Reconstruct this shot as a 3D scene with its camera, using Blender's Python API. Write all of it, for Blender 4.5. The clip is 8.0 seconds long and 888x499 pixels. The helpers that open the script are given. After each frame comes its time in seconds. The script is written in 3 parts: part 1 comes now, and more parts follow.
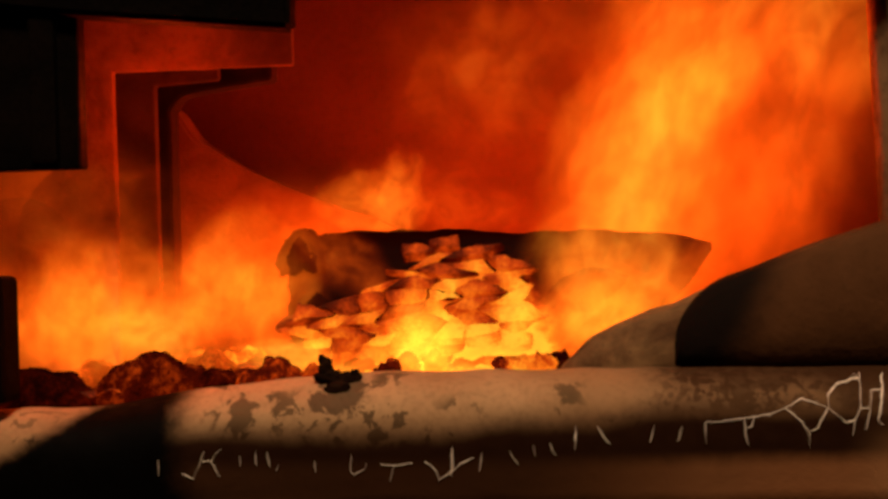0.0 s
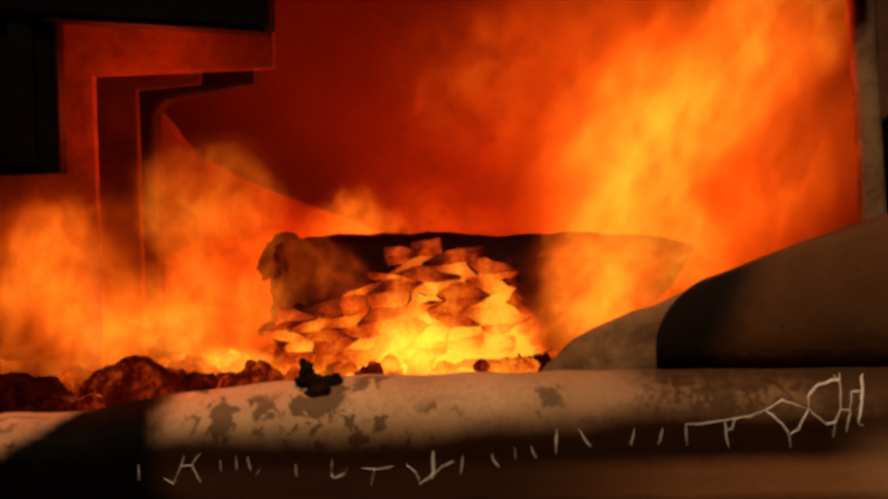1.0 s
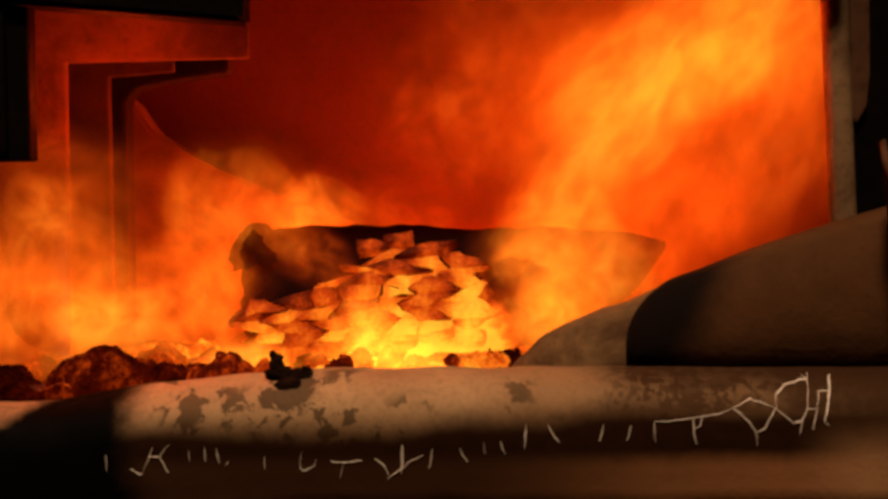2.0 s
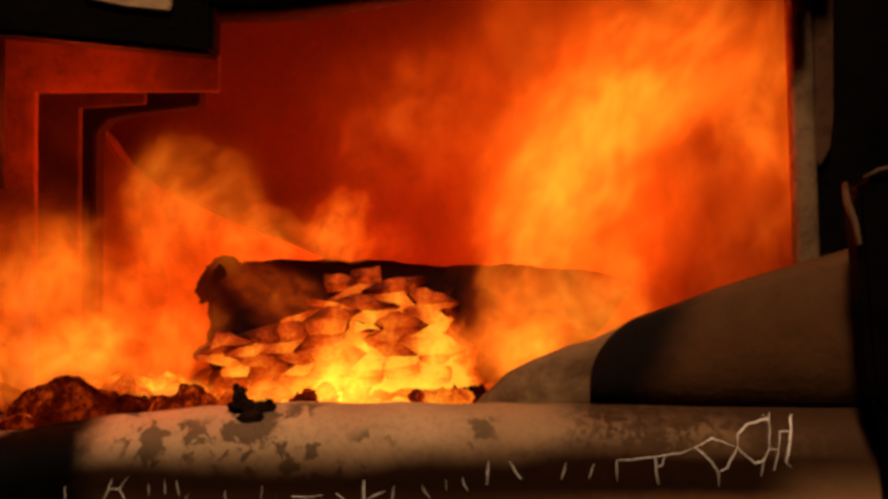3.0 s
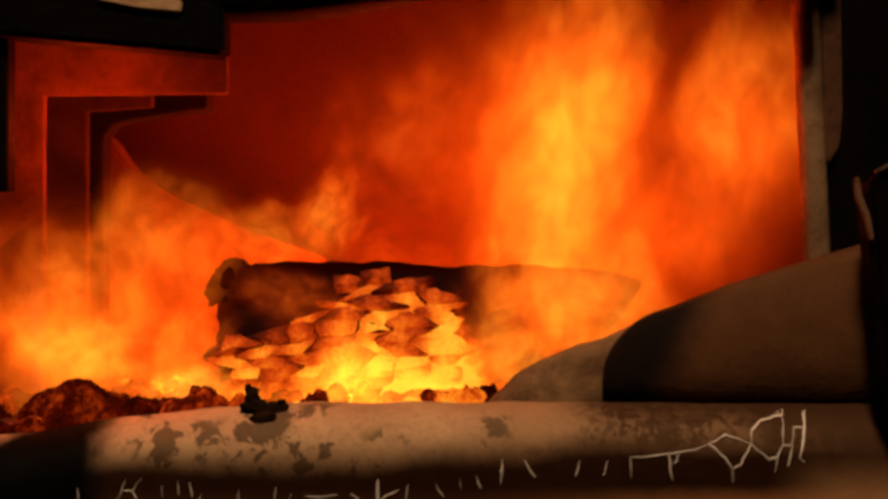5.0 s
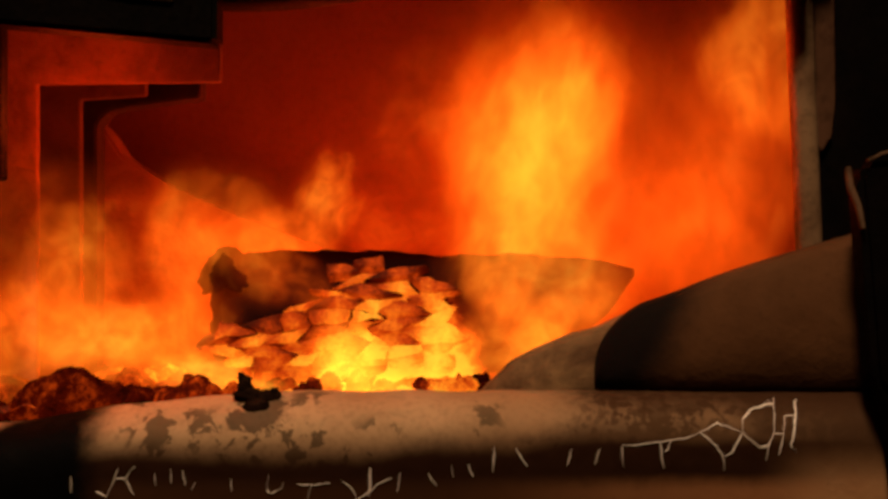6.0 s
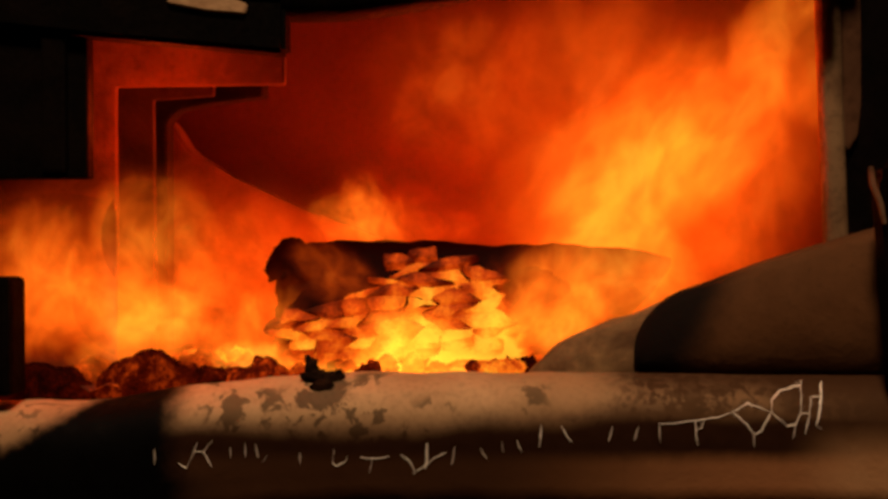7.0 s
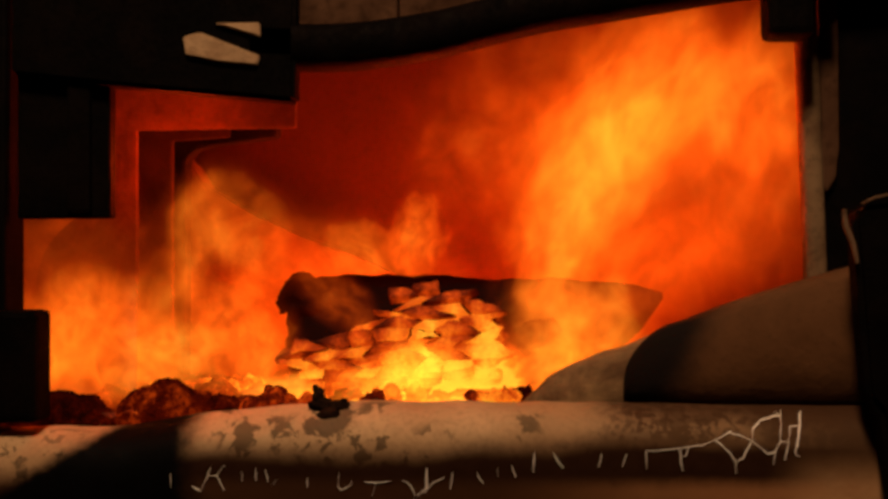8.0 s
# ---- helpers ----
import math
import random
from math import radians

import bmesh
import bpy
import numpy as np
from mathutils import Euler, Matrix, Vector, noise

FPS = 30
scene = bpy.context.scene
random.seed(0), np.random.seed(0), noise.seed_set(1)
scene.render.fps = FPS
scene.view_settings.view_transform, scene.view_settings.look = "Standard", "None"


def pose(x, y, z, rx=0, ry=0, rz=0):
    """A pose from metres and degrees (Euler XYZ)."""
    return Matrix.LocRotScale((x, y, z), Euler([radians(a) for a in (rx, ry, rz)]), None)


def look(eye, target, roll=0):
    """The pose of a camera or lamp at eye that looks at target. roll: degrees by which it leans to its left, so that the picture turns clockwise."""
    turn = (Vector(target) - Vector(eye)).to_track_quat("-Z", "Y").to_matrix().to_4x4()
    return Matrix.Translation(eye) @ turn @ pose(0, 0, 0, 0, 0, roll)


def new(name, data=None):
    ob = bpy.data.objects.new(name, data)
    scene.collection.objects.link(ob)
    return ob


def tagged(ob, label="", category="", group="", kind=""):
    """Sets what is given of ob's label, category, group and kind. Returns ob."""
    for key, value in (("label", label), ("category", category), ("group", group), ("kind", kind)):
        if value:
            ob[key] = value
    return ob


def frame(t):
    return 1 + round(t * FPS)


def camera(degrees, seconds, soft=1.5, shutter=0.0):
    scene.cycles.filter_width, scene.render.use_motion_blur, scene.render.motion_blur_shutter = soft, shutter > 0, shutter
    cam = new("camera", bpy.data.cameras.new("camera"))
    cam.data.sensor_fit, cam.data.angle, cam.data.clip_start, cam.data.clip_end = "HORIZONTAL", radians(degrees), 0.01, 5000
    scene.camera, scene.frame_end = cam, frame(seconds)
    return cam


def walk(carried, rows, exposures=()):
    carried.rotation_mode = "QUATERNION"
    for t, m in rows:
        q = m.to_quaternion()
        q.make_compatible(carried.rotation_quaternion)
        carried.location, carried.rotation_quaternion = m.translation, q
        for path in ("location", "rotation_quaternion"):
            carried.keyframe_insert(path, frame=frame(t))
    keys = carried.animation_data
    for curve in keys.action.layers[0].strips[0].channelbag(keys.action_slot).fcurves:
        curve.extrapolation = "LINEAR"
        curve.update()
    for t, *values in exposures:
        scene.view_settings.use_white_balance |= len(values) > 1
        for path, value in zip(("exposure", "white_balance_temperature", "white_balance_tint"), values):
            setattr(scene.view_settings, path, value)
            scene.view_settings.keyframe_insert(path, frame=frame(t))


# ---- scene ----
cam = camera(40, 8.0, soft=3.3)
PATH = [
    (0, (0.04, -0.738, 0.6010), (-0.096, 1.255, 0.5863), -1.5),
    (0.2, (0.042, -0.7372, 0.6014), (-0.0905, 1.256, 0.5790), -1.5),
    (0.5, (0.045, -0.736, 0.6020), (-0.084, 1.257, 0.5795), -1.6),
    (0.8, (0.0462, -0.7366, 0.6014), (-0.0765, 1.257, 0.5754), -1.7),
    (1, (0.047, -0.737, 0.6010), (-0.076, 1.257, 0.5904), -1.7),
    (1.2, (0.051, -0.738, 0.5930), (-0.067, 1.257, 0.5853), -1.6),
    (2.3, (0.047, -0.736, 0.6090), (-0.023, 1.26, 0.5703), -0.6),
    (2.4, (0.0485, -0.7375, 0.6091), (-0.0247, 1.26, 0.6097), -0.25),
    (2.5, (0.05, -0.739, 0.6091), (-0.011, 1.26, 0.6249), 0.1),
    (2.7, (0.052, -0.7386, 0.6064), (0.0203, 1.26, 0.6487), 0.1),
    (3, (0.055, -0.738, 0.6024), (0.012, 1.261, 0.6356), 0.1),
    (3.2, (0.051, -0.7384, 0.6041), (0.0233, 1.261, 0.6275), 0.38),
    (3.5, (0.045, -0.739, 0.6066), (0.029, 1.261, 0.6390), 0.8),
    (3.7, (0.0442, -0.7382, 0.6044), (0.0281, 1.261, 0.6560), 0.68),
    (4, (0.043, -0.737, 0.6009), (0.037, 1.262, 0.6237), 0.5),
    (4.2, (0.0434, -0.7374, 0.5986), (0.0295, 1.262, 0.6599), 0.14),
    (4.5, (0.044, -0.738, 0.5952), (0.02, 1.262, 0.6262), -0.4),
    (4.7, (0.044, -0.738, 0.5953), (0.012, 1.262, 0.6460), -0.4),
    (5.8, (0.048, -0.739, 0.5949), (0.012, 1.261, 0.6389), -0.3),
    (6, (0.048, -0.739, 0.5950), (0.017, 1.261, 0.6277), -0.3),
    (6.2, (0.044, -0.7442, 0.5982), (0.0028, 1.255, 0.6313), -0.3),
    (6.4, (0.04, -0.7494, 0.6014), (-0.025, 1.25, 0.6388), -0.3),
    (6.5, (0.038, -0.752, 0.6030), (-0.028, 1.247, 0.6436), -0.3),
    (6.7, (0.0392, -0.7716, 0.6038), (-0.0485, 1.227, 0.6503), -0.3),
    (6.8, (0.0398, -0.7814, 0.6042), (-0.0544, 1.217, 0.6448), -0.3),
    (6.9, (0.0404, -0.7912, 0.6046), (-0.0504, 1.207, 0.6246), -0.3),
    (7, (0.041, -0.801, 0.6050), (-0.053, 1.197, 0.5990), -0.3),
    (7.1, (0.0424, -0.8088, 0.6066), (-0.0588, 1.189, 0.5929), -0.26),
    (7.2, (0.0438, -0.8166, 0.6082), (-0.0644, 1.181, 0.6160), -0.22),
    (7.3, (0.0452, -0.8244, 0.6098), (-0.0745, 1.173, 0.6404), -0.18),
    (7.5, (0.048, -0.84, 0.6130), (-0.061, 1.157, 0.6475), -0.1),
    (7.7, (0.0516, -0.844, 0.6138), (-0.0544, 1.153, 0.6306), -0.14),
    (8, (0.057, -0.85, 0.6150), (-0.068, 1.146, 0.6450), -0.2),
]
walk(cam, [(t, look(eye, target, roll)) for t, eye, target, roll in PATH])

# ---- world and light ----
world = bpy.data.worlds.new("night_room")
scene.world = world
world.use_nodes = True
world.node_tree.nodes["Background"].inputs[0].default_value = (0.004, 0.002, 0.0015, 1)
world.node_tree.nodes["Background"].inputs[1].default_value = 1.0
scene.cycles.transparent_max_bounces = 48


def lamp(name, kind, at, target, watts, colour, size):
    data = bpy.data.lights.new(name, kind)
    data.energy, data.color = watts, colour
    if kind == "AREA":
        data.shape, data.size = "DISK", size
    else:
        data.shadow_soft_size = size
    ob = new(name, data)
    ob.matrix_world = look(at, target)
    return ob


# the dim room lamp above and behind the viewer, then the fire's light
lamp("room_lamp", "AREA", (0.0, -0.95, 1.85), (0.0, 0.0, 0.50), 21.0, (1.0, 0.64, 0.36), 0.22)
# unseen point lamps added for the fire's light, the second to brighten the liners
lamp("fire_glow", "POINT", (0.03, 0.26, 0.56), (0, 0, 0), 13.0, (1.0, 0.045, 0.002), 0.04)
lamp("fire_glow", "POINT", (-0.200, 0.052, 0.695), (0, 0, 0), 0.72, (1.0, 0.050, 0.002), 0.03)


# ---- materials ----
class Nodes:
    """A short way to write a node material."""

    def __init__(self, name):
        self.material = bpy.data.materials.new(name)
        self.material.use_nodes = True
        self.tree = self.material.node_tree
        self.tree.nodes.clear()
        self.out = self.add("ShaderNodeOutputMaterial")

    def add(self, kind, operation="", data_type="", interpolation_type=""):
        node = self.tree.nodes.new(kind)
        if operation:
            node.operation = operation
        if data_type:
            node.data_type = data_type
        if interpolation_type:
            node.interpolation_type = interpolation_type
        return node

    def put(self, value, socket):
        if isinstance(value, bpy.types.NodeSocket):
            self.tree.links.new(value, socket)
        else:
            socket.default_value = value

    def math(self, op, a, b=0.0, c=0.0):
        node = self.add("ShaderNodeMath", operation=op)
        for value, socket in zip((a, b, c), node.inputs):
            self.put(value, socket)
        return node.outputs[0]

    def step(self, value, low, high, to_low=0.0, to_high=1.0):
        node = self.add("ShaderNodeMapRange", interpolation_type="SMOOTHSTEP")
        for v, i in ((value, 0), (low, 1), (high, 2), (to_low, 3), (to_high, 4)):
            self.put(v, node.inputs[i])
        return node.outputs[0]

    def local(self):
        return self.add("ShaderNodeTexCoord").outputs["Object"]

    def place(self):
        return self.add("ShaderNodeNewGeometry").outputs["Position"]

    def chance(self):
        return self.add("ShaderNodeObjectInfo").outputs["Random"]

    def split(self, vector):
        node = self.add("ShaderNodeSeparateXYZ")
        self.put(vector, node.inputs[0])
        return node.outputs

    def join(self, x, y, z):
        node = self.add("ShaderNodeCombineXYZ")
        for value, socket in zip((x, y, z), node.inputs):
            self.put(value, socket)
        return node.outputs[0]

    def vec(self, op, a, b):
        node = self.add("ShaderNodeVectorMath", operation=op)
        self.put(a, node.inputs[0])
        self.put(b, node.inputs[1])
        return node.outputs[0]

    def noise(self, vector, scale, detail=4.0, rough=0.55, bend=0.0, w=None):
        node = self.add("ShaderNodeTexNoise")
        if w is not None:
            node.noise_dimensions = "4D"
            self.put(w, node.inputs["W"])
        self.put(vector, node.inputs["Vector"])
        node.inputs["Scale"].default_value = scale
        node.inputs["Detail"].default_value = detail
        node.inputs["Roughness"].default_value = rough
        node.inputs["Distortion"].default_value = bend
        return node.outputs[0]

    def ramp(self, value, stops):
        node = self.add("ShaderNodeValToRGB")
        marks = node.color_ramp.elements
        while len(marks) < len(stops):
            marks.new(0.5)
        for mark, (at, colour) in zip(marks, stops):
            mark.position, mark.color = at, (*colour, 1)
        self.put(value, node.inputs[0])
        return node.outputs[0]

    def mix(self, factor, a, b):
        node = self.add("ShaderNodeMix", data_type="RGBA")
        self.put(factor, node.inputs[0])
        self.put((*a, 1) if isinstance(a, tuple) else a, node.inputs[6])
        self.put((*b, 1) if isinstance(b, tuple) else b, node.inputs[7])
        return node.outputs[2]

    def surface(self, colour, rough, metal=0.0, height=None, depth=0.001, glow=None, strength=0.0, shine=0.2):
        shader = self.add("ShaderNodeBsdfPrincipled")
        self.put((*colour, 1) if isinstance(colour, tuple) else colour, shader.inputs["Base Color"])
        self.put(rough, shader.inputs["Roughness"])
        self.put(metal, shader.inputs["Metallic"])
        shader.inputs["Specular IOR Level"].default_value = shine
        if height is not None:
            bump = self.add("ShaderNodeBump")
            bump.inputs["Distance"].default_value = depth
            self.put(height, bump.inputs["Height"])
            self.put(bump.outputs[0], shader.inputs["Normal"])
        if glow is not None:
            self.put(glow, shader.inputs["Emission Color"])
            self.put(strength, shader.inputs["Emission Strength"])
        self.put(shader.outputs[0], self.out.inputs[0])
        return self.material


def soot_steel(name, dark, light, scale=30.0, rough=0.75, metal=0.3):
    """Scorched sheet steel with soot and rust in patches."""
    n = Nodes(name)
    p = n.local()
    coarse, fine = n.noise(p, scale, 5, 0.6, 0.4), n.noise(p, scale * 9, 3)
    colour = n.mix(n.step(coarse, 0.35, 0.68), dark, light)
    colour = n.mix(n.step(fine, 0.45, 0.8, 0, 0.5), colour, tuple(c * 0.4 for c in dark))
    return n.surface(colour, n.step(fine, 0.2, 0.8, rough - 0.15, rough + 0.15), metal, n.math("ADD", coarse, n.math("MULTIPLY", fine, 0.3)), 0.0012, shine=0.03)


def sill_enamel():
    """Pale scorched enamel with flaked spots above and burnt dark brown below, one broad shadow painted across it."""
    n = Nodes("scorched_enamel")
    p = n.local()
    x, y, z = n.split(p)
    wave, blot, fine = n.noise(p, 9, 3), n.noise(p, 62, 5, 0.65, 0.4), n.noise(p, 260, 3)
    tan = n.mix(n.step(wave, 0.35, 0.65), (0.36, 0.215, 0.115), (0.54, 0.35, 0.20))
    tan = n.mix(n.step(fine, 0.4, 0.75, 0, 0.35), tan, (0.22, 0.13, 0.07))
    flakes = n.math("MULTIPLY", n.step(blot, 0.53, 0.57), n.math("MAXIMUM", n.step(n.noise(p, 12, 2, 0.5), 0.48, 0.58), n.step(x, -0.28, -0.23, 0.8, 0)))
    tan = n.mix(n.math("MULTIPLY", flakes, 0.82), tan, (0.095, 0.062, 0.034))
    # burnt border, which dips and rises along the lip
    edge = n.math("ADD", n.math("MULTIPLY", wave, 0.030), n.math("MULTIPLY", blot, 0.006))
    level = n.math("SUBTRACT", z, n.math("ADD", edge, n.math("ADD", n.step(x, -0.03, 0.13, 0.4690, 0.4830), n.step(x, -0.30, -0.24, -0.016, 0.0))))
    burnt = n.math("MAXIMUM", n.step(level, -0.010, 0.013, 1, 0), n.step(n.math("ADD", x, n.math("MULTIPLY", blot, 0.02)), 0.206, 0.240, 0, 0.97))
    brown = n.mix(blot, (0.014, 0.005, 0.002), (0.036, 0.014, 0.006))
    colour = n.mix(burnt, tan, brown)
    # reddish brown low down; the light on the right end is painted in paler
    rust = n.math("MULTIPLY", n.step(n.math("ADD", z, n.math("MULTIPLY", blot, 0.006)), 0.464, 0.478, 1, 0), n.step(x, 0.02, 0.22, 0.10, 1))
    colour = n.mix(rust, colour, n.mix(wave, (0.25, 0.095, 0.038), (0.46, 0.22, 0.10)))
    bare = n.math("MULTIPLY", n.step(n.math("ADD", x, n.math("MULTIPLY", wave, 0.03)), 0.232, 0.292), n.step(z, 0.494, 0.456, 0.04, 1))
    colour = n.mix(n.math("MULTIPLY", bare, 0.9), colour, n.mix(blot, (0.42, 0.205, 0.095), (0.60, 0.35, 0.18)))
    # mottled patch with bare metal towards the hinge
    patch = n.math("MULTIPLY", n.step(x, 0.095, 0.135), n.step(x, 0.24, 0.30, 1, 0))
    patch = n.math("MULTIPLY", patch, n.step(z, 0.490, 0.497))
    patch = n.math("MULTIPLY", patch, n.step(n.noise(p, 170, 3, 0.6), 0.45, 0.58, 0.50, 1))
    colour = n.mix(patch, colour, (0.085, 0.045, 0.022))
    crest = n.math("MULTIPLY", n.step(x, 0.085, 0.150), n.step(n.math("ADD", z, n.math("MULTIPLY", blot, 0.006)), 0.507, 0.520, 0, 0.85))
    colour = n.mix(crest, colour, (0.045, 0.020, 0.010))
    # broad soft shadow painted black across the lip; darker low on the left
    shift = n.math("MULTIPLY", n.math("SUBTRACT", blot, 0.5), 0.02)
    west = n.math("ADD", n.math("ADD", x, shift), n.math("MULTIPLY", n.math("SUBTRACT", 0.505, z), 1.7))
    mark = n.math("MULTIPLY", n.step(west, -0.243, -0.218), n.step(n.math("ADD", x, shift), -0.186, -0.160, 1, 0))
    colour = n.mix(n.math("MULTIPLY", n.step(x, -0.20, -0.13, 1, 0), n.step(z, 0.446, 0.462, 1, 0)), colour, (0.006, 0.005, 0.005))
    # soot stain under the crumb
    stain = n.math("ADD", n.math("POWER", n.math("DIVIDE", n.math("ADD", x, 0.073), 0.017), 2.0), n.math("POWER", n.math("DIVIDE", n.math("SUBTRACT", z, 0.511), 0.013), 2.0))
    stain = n.step(n.math("ADD", stain, n.math("MULTIPLY", n.math("SUBTRACT", blot, 0.5), 9.0)), 0.4, 1.1, 0.75, 0)
    colour = n.mix(stain, colour, (0.025, 0.014, 0.009))
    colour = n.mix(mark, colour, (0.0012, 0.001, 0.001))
    return n.surface(colour, n.step(blot, 0.3, 0.7, 0.55, 0.8), 0.0, n.math("ADD", n.math("MULTIPLY", fine, 0.25), blot), 0.0005, shine=0.06)


def slab_skin(name, dark, light):
    n = Nodes(name)
    p = n.local()
    coarse, fine = n.noise(p, 24, 5, 0.6, 0.5), n.noise(p, 200, 3)
    colour = n.mix(n.step(coarse, 0.3, 0.7), dark, light)
    colour = n.mix(n.step(fine, 0.5, 0.8, 0, 0.4), colour, tuple(c * 0.5 for c in dark))
    return n.surface(colour, 0.85, 0.0, n.math("ADD", coarse, n.math("MULTIPLY", fine, 0.3)), 0.003)


def plate_skin(name, dark, light):
    """A brown plate with the shade of its rounded end painted in as a dark band."""
    n = Nodes(name)
    p = n.local()
    x, y, z = n.split(p)
    coarse, fine = n.noise(p, 14, 5, 0.6, 0.5), n.noise(p, 160, 3)
    colour = n.mix(n.step(coarse, 0.3, 0.7), dark, light)
    colour = n.mix(n.step(fine, 0.5, 0.8, 0, 0.4), colour, tuple(c * 0.5 for c in dark))
    # the rounded end's shade, painted as a near-black band along its edge
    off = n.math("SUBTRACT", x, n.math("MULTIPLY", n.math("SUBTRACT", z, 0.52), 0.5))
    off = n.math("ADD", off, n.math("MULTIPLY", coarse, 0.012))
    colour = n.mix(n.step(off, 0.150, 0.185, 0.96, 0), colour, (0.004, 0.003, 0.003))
    return n.surface(colour, 0.85, 0.0, n.math("ADD", coarse, n.math("MULTIPLY", fine, 0.3)), 0.002, shine=0.1)


def firebrick():
    n = Nodes("sooty_firebrick")
    p = n.local()
    coarse, fine = n.noise(p, 8, 5, 0.6, 0.3), n.noise(p, 120, 4)
    colour = n.mix(coarse, (0.05, 0.022, 0.014), (0.12, 0.055, 0.034))
    colour = n.mix(n.step(fine, 0.4, 0.8, 0, 0.2), colour, (0.03, 0.016, 0.011))
    return n.surface(colour, 0.95, 0.0, n.math("ADD", coarse, n.math("MULTIPLY", fine, 0.4)), 0.0012, shine=0.03)


def hot(name, low, high, base, strength, scale, split=0.0, sink=0.0, fade=0.0, core=0.0):
    """Glowing charcoal: its heat goes in patches, from black over red to yellow, by piece and by grain."""
    n = Nodes(name)
    p = n.place()
    patch = n.noise(p, scale, 4, 0.6, 0.5)
    grain = n.noise(p, scale * 7, 3, 0.6)
    heat = n.math("ADD", n.math("MULTIPLY", patch, 0.75), n.math("MULTIPLY", grain, 0.35))
    heat = n.math("ADD", heat, n.math("MULTIPLY", n.math("SUBTRACT", n.chance(), 0.5), split))
    if sink:
        x, y, z = n.split(p)
        heat = n.math("ADD", heat, n.math("MULTIPLY", n.math("SUBTRACT", n.math("ADD", 0.582, n.math("MULTIPLY", x, 0.40)), z), sink))
        heat = n.math("SUBTRACT", heat, n.step(x, 0.035, 0.075, 0, 0.6))
    if core:
        # each piece is hottest in its middle
        reach = n.add("ShaderNodeVectorMath", operation="LENGTH")
        n.put(n.local(), reach.inputs[0])
        heat = n.math("ADD", heat, n.math("SUBTRACT", 0.16, n.math("MULTIPLY", reach.outputs["Value"], core)))
    if fade:
        # cooler away from the log
        x, y, z = n.split(p)
        away = n.math("MAXIMUM", n.step(x, -0.06, -0.22), n.step(y, 0.16, 0.30))
        heat = n.math("SUBTRACT", heat, n.math("MULTIPLY", away, fade))
    heat = n.step(heat, low, high)
    colour = n.ramp(heat, [(0.0, (0.008, 0.0, 0.0)), (0.25, (0.10, 0.004, 0.0)), (0.5, (0.55, 0.045, 0.002)), (0.78, (1.0, 0.19, 0.008)), (1.0, (1.0, 0.50, 0.03))])
    return n.surface(base, 0.95, 0.0, grain, 0.002, colour, strength, shine=0.02)


def flame_skin(name, strength, low, high, stops):
    """Thin glowing gas: nothing but its own light, torn into soft billows and denser in its heart."""
    n = Nodes(name)
    lx, ly, lz = n.split(n.local())
    seed = n.math("MULTIPLY", n.chance(), 40.0)
    carried = n.join(lx, n.math("MULTIPLY", ly, 0.6), n.math("MULTIPLY", lz, 0.8))
    px, py, pz = n.split(n.place())
    still = n.join(px, py, n.math("MULTIPLY", pz, 0.6))
    swirl = n.noise(carried, 2.4, 2.0, 0.5, 0.9, seed)
    wisp = n.noise(carried, 5.0, 2.5, 0.5, 1.4, seed)
    drift = n.noise(still, 16.0, 2.5, 0.5, 1.0, seed)
    reach = n.math("MULTIPLY", n.math("SQRT", n.math("ADD", n.math("MULTIPLY", lx, lx), n.math("MULTIPLY", lz, lz))), 2.0)
    ragged = n.math("ADD", reach, n.math("MULTIPLY", n.math("SUBTRACT", swirl, 0.5), 1.7))
    ragged = n.math("ADD", ragged, n.math("MULTIPLY", n.math("SUBTRACT", drift, 0.5), 0.9))
    body = n.math("MULTIPLY", n.step(ragged, low, high, 1, 0), n.step(reach, 0.55, 0.98, 1, 0))
    lick = n.step(n.math("ADD", n.math("MULTIPLY", wisp, 0.6), n.math("MULTIPLY", drift, 0.4)), 0.30, 0.68, 0.35, 1.0)
    colour = n.ramp(n.math("MULTIPLY", body, lick), stops)
    glow = n.add("ShaderNodeEmission")
    n.put(colour, glow.inputs[0])
    glow.inputs[1].default_value = strength
    clear = n.add("ShaderNodeBsdfTransparent")
    both = n.add("ShaderNodeAddShader")
    n.put(glow.outputs[0], both.inputs[0])
    n.put(clear.outputs[0], both.inputs[1])
    n.put(both.outputs[0], n.out.inputs[0])
    return n.material


LIT_RUST_STEEL = soot_steel("lit_rusty_steel", (0.24, 0.115, 0.055), (0.46, 0.26, 0.145), 9, 0.8, 0.0)
CRUMB_SKIN = soot_steel("char_crumb", (0.008, 0.004, 0.0025), (0.030, 0.013, 0.007), 60, 0.9, 0.0)
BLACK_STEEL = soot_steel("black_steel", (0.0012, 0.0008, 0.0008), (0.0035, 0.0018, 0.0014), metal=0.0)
BROWN_STEEL = soot_steel("browned_steel", (0.035, 0.016, 0.009), (0.085, 0.042, 0.024), 14)
POST_STEEL = soot_steel("pale_scorched_steel", (0.09, 0.05, 0.028), (0.20, 0.125, 0.07), 22, 0.7, 0.0)
ENAMEL = sill_enamel()
RAMP_SKIN = slab_skin("ash_caked_refractory", (0.060, 0.028, 0.012), (0.25, 0.150, 0.070))
WALL_SKIN = slab_skin("dull_plaster", (0.055, 0.033, 0.02), (0.085, 0.052, 0.032))
PLATE_SKIN = plate_skin("dull_brown_plate", (0.075, 0.031, 0.012), (0.105, 0.046, 0.019))
PATCH_SKIN = slab_skin("bare_refractory", (0.26, 0.155, 0.085), (0.42, 0.28, 0.165))
